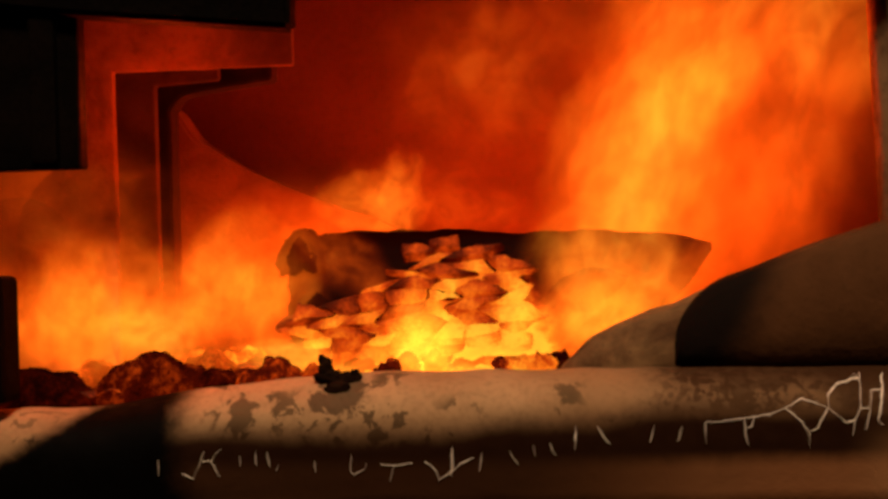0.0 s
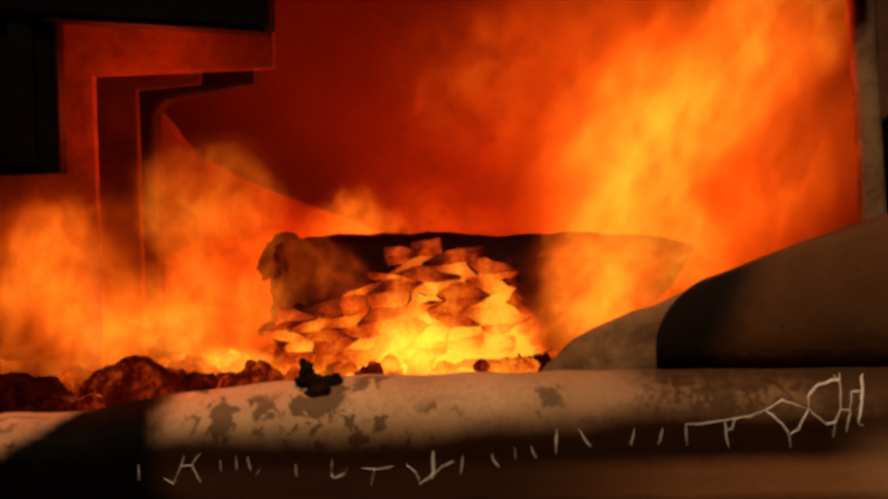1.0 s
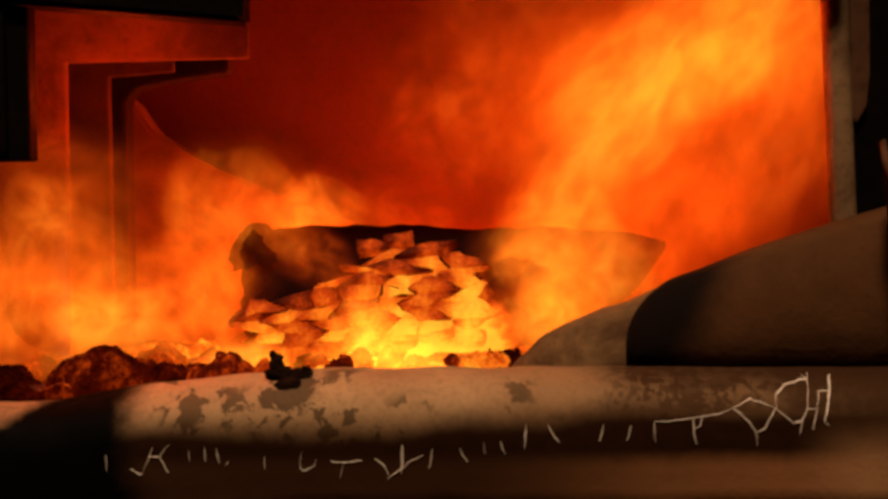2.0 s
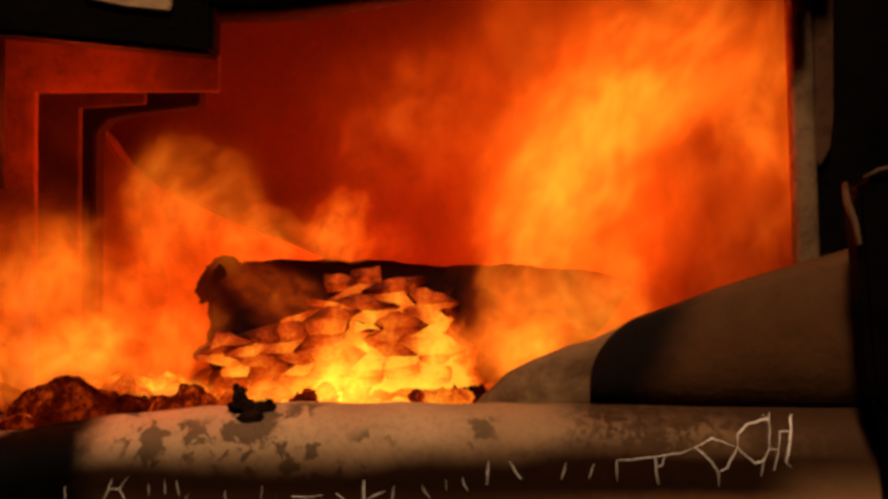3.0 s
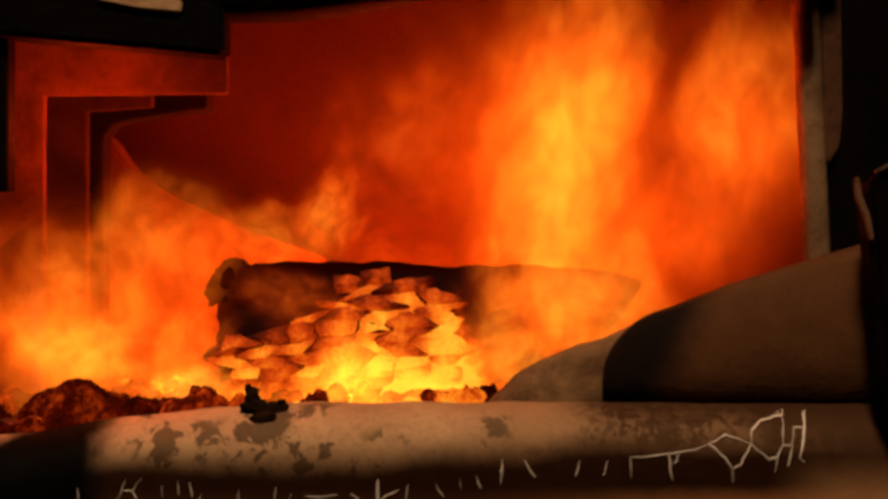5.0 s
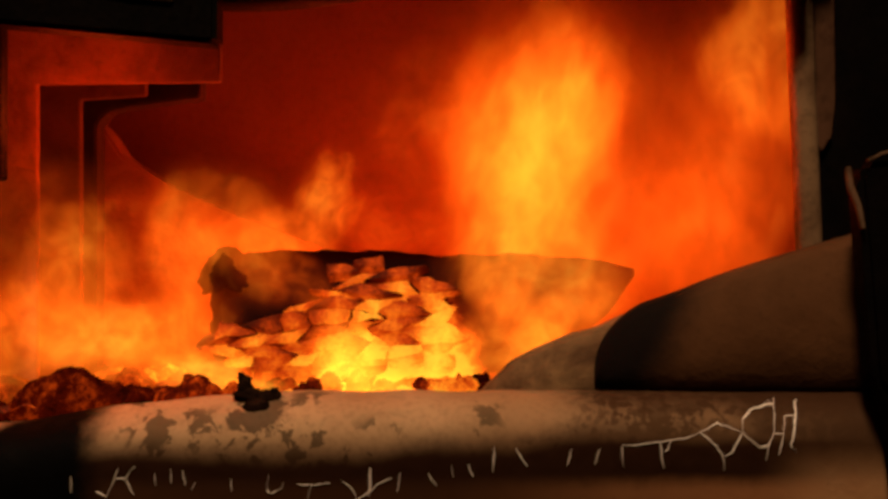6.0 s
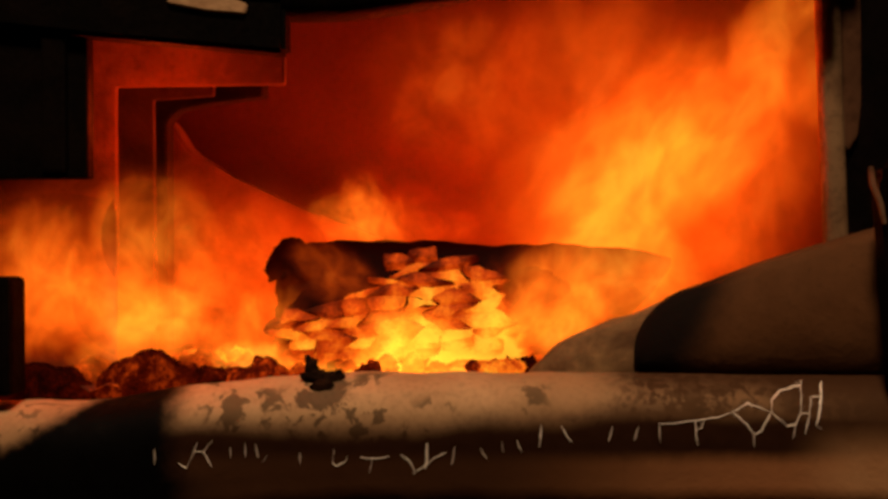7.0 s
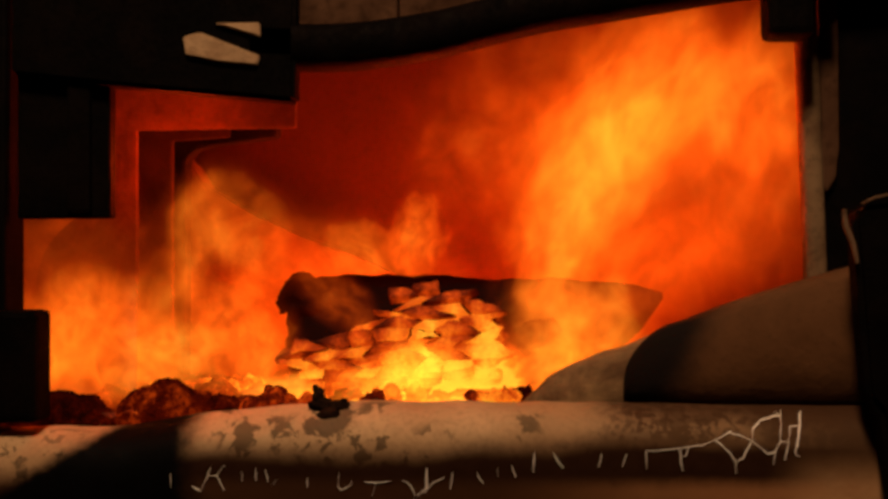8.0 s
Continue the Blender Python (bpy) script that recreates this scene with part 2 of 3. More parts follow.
WORN_STEEL = soot_steel("worn_steel_edge", (0.06, 0.035, 0.02), (0.13, 0.08, 0.05), 60, 0.7, 0.0)
CRACK_SKIN = slab_skin("white_bare_crack", (0.88, 0.82, 0.76), (0.97, 0.94, 0.90))
BRICK = firebrick()
# firebrick tones with light painted in: paler where firelit, blacker in the shaded recess
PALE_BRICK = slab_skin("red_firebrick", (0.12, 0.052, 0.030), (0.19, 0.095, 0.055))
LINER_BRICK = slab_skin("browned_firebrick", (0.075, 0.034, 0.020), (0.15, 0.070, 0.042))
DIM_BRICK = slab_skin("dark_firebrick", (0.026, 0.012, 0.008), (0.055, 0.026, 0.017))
SHADOW_BRICK = slab_skin("shadow_black_firebrick", (0.006, 0.003, 0.002), (0.016, 0.008, 0.006))
CHAR = hot("charred_bark", 0.52, 1.08, (0.006, 0.004, 0.003), 0.9, 18, 0.0, 8.0)
CHAR_BLOCK = hot("glowing_char_block", 0.02, 1.10, (0.03, 0.015, 0.010), 1.05, 46, 0.30, 6.0, 0.0, 17.0)
HEART = hot("white_hot_heart", 0.14, 0.66, (0.03, 0.02, 0.015), 1.35, 40, 0.0, 0.0, 0.3)
COAL = hot("glowing_coal", 0.14, 0.95, (0.008, 0.004, 0.003), 1.0, 90, 0.35)
RED_COAL = hot("crumbling_red_coal", 0.28, 1.0, (0.008, 0.003, 0.002), 0.9, 60, 0.2)
DARK_COAL = hot("dull_red_coal", 0.34, 1.16, (0.002, 0.0006, 0.0005), 0.6, 50, 0.2)
ORANGE = [(0.0, (0.0, 0.0, 0.0)), (0.22, (0.055, 0.004, 0.0001)), (0.6, (0.30, 0.045, 0.002)), (1.0, (0.54, 0.125, 0.007))]
GOLD = [(0.0, (0.0, 0.0, 0.0)), (0.25, (0.12, 0.016, 0.0006)), (0.6, (0.42, 0.095, 0.005)), (1.0, (0.62, 0.225, 0.016))]
RUDDY = [(0.0, (0.0, 0.0, 0.0)), (0.3, (0.06, 0.004, 0.0001)), (0.7, (0.22, 0.022, 0.0008)), (1.0, (0.34, 0.050, 0.003))]
FLAME = flame_skin("orange_flame", 0.74, 0.05, 0.95, ORANGE)
VEIL = flame_skin("thin_flame_veil", 0.66, 0.0, 1.05, RUDDY)
CORE_FLAME = flame_skin("golden_flame_core", 0.64, 0.05, 0.95, GOLD)
HOT_FLAME = flame_skin("yellow_flame", 0.85, 0.15, 1.0, GOLD)


# ---- mesh helpers ----
def part(name, bm, material, parent=None, label="", smooth=False):
    mesh = bpy.data.meshes.new(name)
    bm.to_mesh(mesh)
    bm.free()
    mesh.materials.append(material)
    if smooth:
        for face in mesh.polygons:
            face.use_smooth = True
    ob = new(name, mesh)
    if parent is not None:
        ob.parent = parent
    if label:
        ob["label"] = label
    return ob


def block(lo, hi, bevel=0.003, cuts=0, wear=0.0, seed=0.0):
    """A worn block between two corners."""
    bm = bmesh.new()
    lo, hi = Vector(lo), Vector(hi)
    size = hi - lo
    bmesh.ops.create_cube(bm, size=1, matrix=Matrix.Translation((lo + hi) / 2) @ Matrix.Diagonal((*size, 1)))
    if bevel:
        bmesh.ops.bevel(bm, geom=bm.edges[:], offset=bevel, segments=2, affect="EDGES", profile=0.6)
    if cuts:
        bmesh.ops.subdivide_edges(bm, edges=[e for e in bm.edges if e.calc_length() > max(size) * 0.2], cuts=cuts, use_grid_fill=True)
    if wear:
        for v in bm.verts:
            v.co += noise.noise_vector(v.co * 25 + Vector((seed, 0, 0))) * wear
    return bm


def outline(points, y0, y1, bevel=0.003):
    """A thick plate whose outline lies in x and z."""
    bm = bmesh.new()
    face = bm.faces.new([bm.verts.new((x, y0, z)) for x, z in points])
    grown = bmesh.ops.extrude_face_region(bm, geom=[face])["geom"]
    bmesh.ops.translate(bm, verts=[v for v in grown if isinstance(v, bmesh.types.BMVert)], vec=(0, y1 - y0, 0))
    bmesh.ops.recalc_face_normals(bm, faces=bm.faces[:])
    if bevel:
        bmesh.ops.bevel(bm, geom=bm.edges[:], offset=bevel, segments=2, affect="EDGES")
    return bm


def sweep(stations, profile, close=True):
    """A skin through rings: profile(s) gives the ring's points at each station."""
    bm = bmesh.new()
    rings = [[bm.verts.new(p) for p in profile(s)] for s in stations]
    for a, b in zip(rings, rings[1:]):
        for i in range(len(a)):
            j = (i + 1) % len(a)
            if j or close:
                bm.faces.new((a[i], a[j], b[j], b[i]))
    if close:
        bm.faces.new(rings[0][::-1])
        bm.faces.new(rings[-1])
    bmesh.ops.recalc_face_normals(bm, faces=bm.faces[:])
    return bm


def lump(radius, rough, seed, level=2, squash=(1, 1, 1)):
    bm = bmesh.new()
    bmesh.ops.create_icosphere(bm, subdivisions=level, radius=radius)
    for v in bm.verts:
        p = v.co.normalized()
        d = noise.noise(p * 1.6 + Vector((seed, 0, 0))) * rough + abs(noise.noise(p * 3.4 + Vector((0, seed, 0)))) * rough * 0.6
        v.co = Vector((v.co.x * squash[0], v.co.y * squash[1], v.co.z * squash[2])) * (1 + d)
    return bm


def between(x, xs, ys):
    return float(np.interp(x, xs, ys))


def smooth_between(x, xs, ys):
    """Like between, with rounded corners."""
    return sum(between(x + d, xs, ys) for d in (-0.012, -0.006, 0.0, 0.006, 0.012)) / 5


# ---- the room and the firebox ----
def room():
    floor = part("floor", block((-2.5, -3.0, -0.05), (2.5, 1.0, 0.0), 0), BROWN_STEEL)
    tagged(floor, "dark brown floor of the unlit room", "floor", kind="structure")
    for name, lo, hi in (("wall_front", (-2.5, 0.9, 0.0), (2.5, 1.0, 2.6)), ("wall_back", (-2.5, -3.0, 0.0), (2.5, -2.9, 2.6)),
                         ("wall_side_1", (-2.6, -3.0, 0.0), (-2.5, 1.0, 2.6)), ("wall_side_2", (2.5, -3.0, 0.0), (2.6, 1.0, 2.6))):
        tagged(part(name, block(lo, hi, 0), WALL_SKIN), "plain dark plastered wall of the room", "wall", kind="structure")
    tagged(part("ceiling", block((-2.5, -3.0, 2.6), (2.5, 1.0, 2.7), 0), WALL_SKIN), "plain dark ceiling of the room", "ceiling", kind="structure")


def firebox():
    """The chamber behind the opening, laid in firebrick."""
    for name, lo, hi in (("wall_north", (-0.52, 0.50, 0.44), (0.52, 0.56, 1.0)), ("wall_west", (-0.52, 0.032, 0.44), (-0.45, 0.50, 1.0)),
                         ("wall_east", (0.45, 0.062, 0.44), (0.52, 0.50, 1.0))):
        tagged(part(name, block(lo, hi, 0), BRICK), "sooty firebrick wall inside the firebox", "wall", kind="structure")
    tagged(part("firebox_ceiling", block((-0.52, 0.032, 1.0), (0.52, 0.56, 1.05), 0), BRICK), "sooty brick roof of the firebox", "ceiling", kind="structure")
    tagged(part("hearth", block((-0.52, 0.062, 0.0), (0.52, 0.56, 0.490), 0), BRICK), "ash covered hearth under the coals", "floor", kind="structure")


# ---- the stove front ----
LIP_X = (-0.62, -0.24, -0.215, -0.175, -0.12, -0.06, 0.34)
LIP_Z = (0.499, 0.5005, 0.5025, 0.5105, 0.516, 0.5195, 0.5195)


def lip_ring(x):
    """The section of the sill's lip at x, from the back over the top and down the front."""
    top = smooth_between(x, LIP_X, LIP_Z)
    sag = 0.0012 * noise.noise(Vector((x * 30, 0.3, 0.0)))
    ring = [(0.032, -0.06), (0.032, -0.004), (0.024, 0.0), (0.012, -0.001), (0.0, -0.004), (-0.009, -0.010), (-0.014, -0.018), (-0.016, -0.027), (-0.0155, -0.036),
            (-0.0145, -0.045), (-0.0130, -0.053), (-0.0110, -0.062), (-0.009, -0.070), (-0.007, -0.083), (0.004, -0.087)]
    return [(x, y + sag * 2, top + z + sag) for y, z in ring] + [(x, 0.032, top - 0.087)]


def lip_front(x, z):
    """How far the lip's face stands out at a height."""
    ring = lip_ring(x)[4:13]
    return between(-z, [-p[2] for p in ring], [p[1] for p in ring])


def crack(points, width, parent):
    """One pale crack in the enamel: a fine raised thread that follows the lip."""
    bm = bmesh.new()
    fine = []
    for (x0, z0), (x1, z1) in zip(points, points[1:]):
        steps = max(2, int(math.hypot(x1 - x0, z1 - z0) / 0.002))
        for i in range(steps):
            f = i / steps
            fine.append((x0 + (x1 - x0) * f, z0 + (z1 - z0) * f))
    fine.append(points[-1])
    rings = []
    for i, (x, z) in enumerate(fine):
        x += 0.0007 * noise.noise(Vector((x * 300, z * 300, 1)))
        z += 0.0007 * noise.noise(Vector((x * 300, z * 300, 7)))
        a, b = fine[max(0, i - 1)], fine[min(len(fine) - 1, i + 1)]
        along = Vector((b[0] - a[0], b[1] - a[1])).normalized()
        thick = width * (0.7 + 0.5 * noise.noise(Vector((x * 150, z * 150, 3)))) * min(1.0, 0.45 + 0.2 * min(i, len(fine) - 1 - i))
        side = Vector((-along.y, along.x)) * thick
        y = lip_front(x, z)
        rings.append([bm.verts.new(p) for p in ((x - side.x, y + 0.0006, z - side.y), (x, y - 0.0007, z), (x + side.x, y + 0.0006, z + side.y))])
    for a, b in zip(rings, rings[1:]):
        for i in range(2):
            bm.faces.new((a[i], a[i + 1], b[i + 1], b[i]))
    bmesh.ops.recalc_face_normals(bm, faces=bm.faces[:])
    return part("crack", bm, CRACK_SKIN, parent)


def stove():
    top = tagged(new("stove"), "black scorched steel stove with an open firebox", "stove")
    stations = [-0.60 + 0.95 * i / 220 for i in range(221)]
    sill = part("sill", sweep(stations, lip_ring), ENAMEL, top, "pale scorched enamel sill with soot stain, painted shadow band and white cracks", True)
    # the large branching cracks by the latch, each from a fork outwards
    crack([(0.141, 0.4905), (0.164, 0.4925), (0.179, 0.4945), (0.1876, 0.4978)], 0.00055, sill)
    crack([(0.1876, 0.4978), (0.198, 0.489), (0.2015, 0.4815), (0.202, 0.475)], 0.0013, sill)
    crack([(0.2015, 0.4834), (0.2065, 0.486), (0.2114, 0.496), (0.213, 0.4985)], 0.0012, sill)
    crack([(0.1876, 0.4978), (0.198, 0.503), (0.2126, 0.498)], 0.0008, sill)
    crack([(0.2126, 0.498), (0.2134, 0.505), (0.219, 0.510), (0.2285, 0.5129), (0.2334, 0.5129), (0.235, 0.5165)], 0.0010, sill)
    crack([(0.2126, 0.498), (0.217, 0.4938), (0.2227, 0.489), (0.2276, 0.490), (0.231, 0.497), (0.2367, 0.497)], 0.0010, sill)
    crack([(0.2276, 0.490), (0.2264, 0.4816)], 0.0009, sill)
    crack([(0.231, 0.497), (0.2322, 0.5045), (0.2334, 0.5129), (0.231, 0.516)], 0.0009, sill)
    crack([(0.2367, 0.497), (0.234, 0.4847)], 0.0010, sill)
    crack([(0.2367, 0.497), (0.2383, 0.507), (0.245, 0.5073)], 0.0009, sill)
    crack([(0.2485, 0.516), (0.2466, 0.514), (0.2435, 0.5008), (0.2408, 0.4893), (0.244, 0.487)], 0.0014, sill)
    crack([(0.164, 0.492), (0.1648, 0.483), (0.166, 0.4765)], 0.0014, sill)
    crack([(0.170, 0.4935), (0.168, 0.488), (0.165, 0.4858)], 0.0010, sill)
    # the forked ones by the painted shadow
    crack([(-0.171, 0.464), (-0.165, 0.461), (-0.1595, 0.4717), (-0.1575, 0.478)], 0.0011, sill)
    crack([(-0.1595, 0.4717), (-0.153, 0.4717), (-0.1506, 0.476), (-0.147, 0.4795)], 0.0009, sill)
    crack([(-0.153, 0.4717), (-0.1486, 0.462)], 0.0010, sill)
    crack([(-0.0683, 0.474), (-0.0696, 0.464), (-0.0666, 0.462), (-0.0606, 0.4655), (-0.0595, 0.469)], 0.0008, sill)
    crack([(-0.051, 0.468), (-0.043, 0.467), (-0.032, 0.4685)], 0.0006, sill)
    crack([(-0.043, 0.4677), (-0.046, 0.4567)], 0.0010, sill)
    crack([(-0.0244, 0.4695), (-0.018, 0.465), (-0.016, 0.458)], 0.0008, sill)
    crack([(-0.017, 0.457), (-0.0075, 0.464), (-0.003, 0.468), (0.005, 0.4715)], 0.0008, sill)
    # the fine single ones that hang from the burnt border: top x and z, lean, length
    for x, z, lean, long in ((-0.186, 0.473, 0.0, 0.010), (-0.1356, 0.475, 0.0, 0.007), (-0.126, 0.478, 0.0, 0.009), (-0.119, 0.4765, 0.001, 0.009),
                             (-0.112, 0.4695, -0.003, 0.005), (-0.0905, 0.4715, 0.0, 0.008), (-0.0075, 0.478, -0.001, 0.018), (0.010, 0.475, -0.002, 0.012),
                             (0.027, 0.475, 0.004, 0.008), (0.0405, 0.479, 0.001, 0.007), (0.0505, 0.480, 0.003, 0.008), (0.066, 0.4895, -0.001, 0.014),
                             (0.0785, 0.4895, 0.007, 0.011), (0.1114, 0.489, -0.002, 0.010), (0.128, 0.4885, -0.003, 0.009), (0.1412, 0.490, 0.0005, 0.012)):
        crack([(x, z), (x + lean * 0.4, z - long * 0.5), (x + lean, z - long)], 0.0008 + 0.04 * long * long / 0.01, sill)
    part("lower_plate", block((-0.62, -0.004, 0.0), (0.1535, 0.030, 0.4150), 0.002), BROWN_STEEL, top, "browned steel front plate")
    # this plate's paler colour stands for the light at its end
    part("lower_plate", block((0.155, -0.005, 0.0), (0.31, 0.030, 0.4150), 0.002), LIT_RUST_STEEL, top, "rusty steel front plate coloured paler for the light on it")

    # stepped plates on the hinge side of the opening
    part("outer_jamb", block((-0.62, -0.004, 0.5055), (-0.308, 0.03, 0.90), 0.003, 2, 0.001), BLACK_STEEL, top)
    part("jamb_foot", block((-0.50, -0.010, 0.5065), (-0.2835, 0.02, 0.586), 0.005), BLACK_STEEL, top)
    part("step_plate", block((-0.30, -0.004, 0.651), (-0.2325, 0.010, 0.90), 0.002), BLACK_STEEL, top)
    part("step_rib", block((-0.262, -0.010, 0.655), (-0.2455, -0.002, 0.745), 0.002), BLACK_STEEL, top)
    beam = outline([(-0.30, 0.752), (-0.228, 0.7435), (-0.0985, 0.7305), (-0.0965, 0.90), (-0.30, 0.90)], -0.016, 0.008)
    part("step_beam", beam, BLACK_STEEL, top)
    for points in ([(-0.176, 0.776), (-0.164, 0.779), (-0.122, 0.762), (-0.124, 0.7555), (-0.150, 0.758), (-0.174, 0.763)], [(-0.154, 0.785), (-0.122, 0.785), (-0.122, 0.775)]):
        part("bare_patch", outline(points, -0.020, -0.012, 0.001), PATCH_SKIN, top, "flaked patch of pale refractory")

    # warped lintel strip over the opening and the plates above it
    def lintel_ring(x):
        low = smooth_between(x, (-0.14, -0.0925, -0.067, -0.041, 0.003, 0.0674, 0.2076, 0.30), (0.757, 0.7545, 0.7545, 0.7565, 0.763, 0.779, 0.800, 0.811))
        return [(x, y, low + z) for y, z in ((0.010, 0.004), (0.004, -0.001), (-0.010, 0.002), (-0.016, 0.008), (-0.016, 0.026), (-0.008, 0.031), (0.010, 0.031))]

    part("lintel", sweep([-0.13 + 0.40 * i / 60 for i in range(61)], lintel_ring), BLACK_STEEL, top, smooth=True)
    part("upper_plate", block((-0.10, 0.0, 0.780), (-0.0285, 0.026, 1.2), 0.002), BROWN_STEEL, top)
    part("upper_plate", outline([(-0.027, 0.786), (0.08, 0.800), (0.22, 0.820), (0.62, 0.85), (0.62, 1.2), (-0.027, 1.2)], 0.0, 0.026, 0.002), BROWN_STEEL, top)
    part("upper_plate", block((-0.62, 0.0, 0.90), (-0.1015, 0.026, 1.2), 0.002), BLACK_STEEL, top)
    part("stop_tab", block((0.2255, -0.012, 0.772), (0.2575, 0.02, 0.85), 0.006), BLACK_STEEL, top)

    # door post, the dark return beside it and the latch
    def post_ring(z):
        x0, width = between(z, (0.50, 0.80), (0.2645, 0.2552)), 0.015
        ring = []
        for i in range(13):
            a = math.pi * (1 - i / 12)
            ring.append((x0 + width / 2 + width / 2 * math.cos(a), 0.040 - 0.008 * math.sin(a) ** 0.7, z))
        return ring + [(x0 + width, 0.047, z), (x0, 0.047, z)]

    part("door_post", sweep([0.50 + 0.45 * i / 24 for i in range(25)], post_ring), POST_STEEL, top, "tall pale scorched steel door post", True)
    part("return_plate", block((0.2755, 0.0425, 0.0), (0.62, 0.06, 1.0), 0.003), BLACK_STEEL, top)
    # the flange's rounded lower end is shaped after the shadow's edge
    part("post_flange", outline([(0.2715, 0.672), (0.276, 0.668), (0.282, 0.678), (0.2845, 0.70), (0.2845, 1.0), (0.2715, 1.0)], 0.036, 0.0415, 0.001), BROWN_STEEL, top, "browned steel flange ending along a shadow's curve")
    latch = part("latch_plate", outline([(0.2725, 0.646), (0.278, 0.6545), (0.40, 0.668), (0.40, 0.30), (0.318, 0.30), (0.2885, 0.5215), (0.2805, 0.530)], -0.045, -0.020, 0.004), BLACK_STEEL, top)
    part("worn_edge", outline([(0.2770, 0.6560), (0.286, 0.6605), (0.31, 0.6655), (0.31, 0.6635), (0.286, 0.6585), (0.2775, 0.6545)], -0.047, -0.043, 0.0004), WORN_STEEL, latch, "bare worn steel edge")
    part("worn_edge", outline([(0.2650, 0.6515), (0.2675, 0.6525), (0.2690, 0.6420), (0.2735, 0.6300), (0.2755, 0.6170), (0.2735, 0.6165), (0.2705, 0.6290), (0.2660, 0.6400)], -0.047, -0.043, 0.0004), WORN_STEEL, latch, "bare worn steel edge")

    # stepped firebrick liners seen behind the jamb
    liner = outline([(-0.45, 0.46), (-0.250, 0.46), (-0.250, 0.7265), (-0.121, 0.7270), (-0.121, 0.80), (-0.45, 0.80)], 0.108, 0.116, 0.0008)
    part("liner", liner, LINER_BRICK, top, "firebrick liner, darker the deeper it sits")
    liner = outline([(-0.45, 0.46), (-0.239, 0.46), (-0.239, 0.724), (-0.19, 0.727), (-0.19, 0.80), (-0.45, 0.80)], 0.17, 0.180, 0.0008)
    part("liner", liner, DIM_BRICK, top, "firebrick liner, darker the deeper it sits")
    # the gap's shadow, put in as a third liner of black brick
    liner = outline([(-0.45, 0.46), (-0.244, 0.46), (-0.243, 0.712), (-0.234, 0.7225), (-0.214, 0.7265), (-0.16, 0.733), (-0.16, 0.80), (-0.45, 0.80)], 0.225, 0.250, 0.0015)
    part("liner", liner, SHADOW_BRICK, top, "firebrick liner painted black as the shadowed gap")
    slope = outline([(-0.44, 0.46), (0.02, 0.46), (-0.03, 0.592), (-0.09, 0.620), (-0.155, 0.645), (-0.21, 0.670), (-0.252, 0.697), (-0.268, 0.722), (-0.285, 0.736), (-0.44, 0.75)], 0.33, 0.37, 0.003)
    part("side_slope", slope, PALE_BRICK, top, "sloping red firebrick side lining")
    return top


# ---- things in the fire ----
def ramp():
    """The caked refractory slope and the plate that leans on it."""
    def ring(x):
        top = smooth_between(x, (0.054, 0.062, 0.069, 0.091, 0.113, 0.135, 0.161, 0.21, 0.36), (0.506, 0.522, 0.533, 0.5435, 0.551, 0.560, 0.570, 0.588, 0.635))
        h = top - 0.470
        return [(x, 0.075, 0.47), (x, 0.070, 0.47 + h * 0.6), (x, 0.058, 0.47 + h * 0.93), (x, 0.046, 0.47 + h), (x, 0.036, 0.47 + h * 0.95), (x, 0.030, 0.47 + h * 0.7), (x, 0.028, 0.47)]
    bm = sweep([0.054 + 0.302 * i / 70 for i in range(71)], ring)
    for v in bm.verts:
        v.co += noise.noise_vector(v.co * 60) * 0.0016
    tagged(part("refractory_slope", bm, RAMP_SKIN, None, "", True), "pale ash-caked refractory slope beside the coals", "refractory slab")

    def plate_ring(x):
        f = min(1.0, max(0.0, (x - 0.130) / 0.034))
        curve = math.sqrt(max(0.0, 1 - (1 - f) ** 2))
        top = 0.521 + (smooth_between(x, (0.12, 0.17, 0.21, 0.256, 0.36), (0.563, 0.5765, 0.592, 0.606, 0.636)) - 0.521) * (0.25 + 0.75 * curve)
        front = 0.024 - 0.018 * min(1.0, max(0.0, (x - 0.130) / 0.06)) ** 0.6
        return [(x, 0.034, 0.50), (x, 0.034, top - 0.004), (x, 0.028, top), (x, front + 0.006, top - 0.002), (x, front + 0.001, top - 0.008), (x, front, 0.5 + (top - 0.5) * 0.5), (x, front + 0.004, 0.5225), (x, front + 0.008, 0.5205)]
    bm = sweep([0.130 + 0.226 * (i / 60) ** 1.4 for i in range(61)], plate_ring)
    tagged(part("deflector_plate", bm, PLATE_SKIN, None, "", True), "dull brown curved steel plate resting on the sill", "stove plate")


LOG_R, LOG_Y, LOG_Z = 0.047, 0.150, 0.560


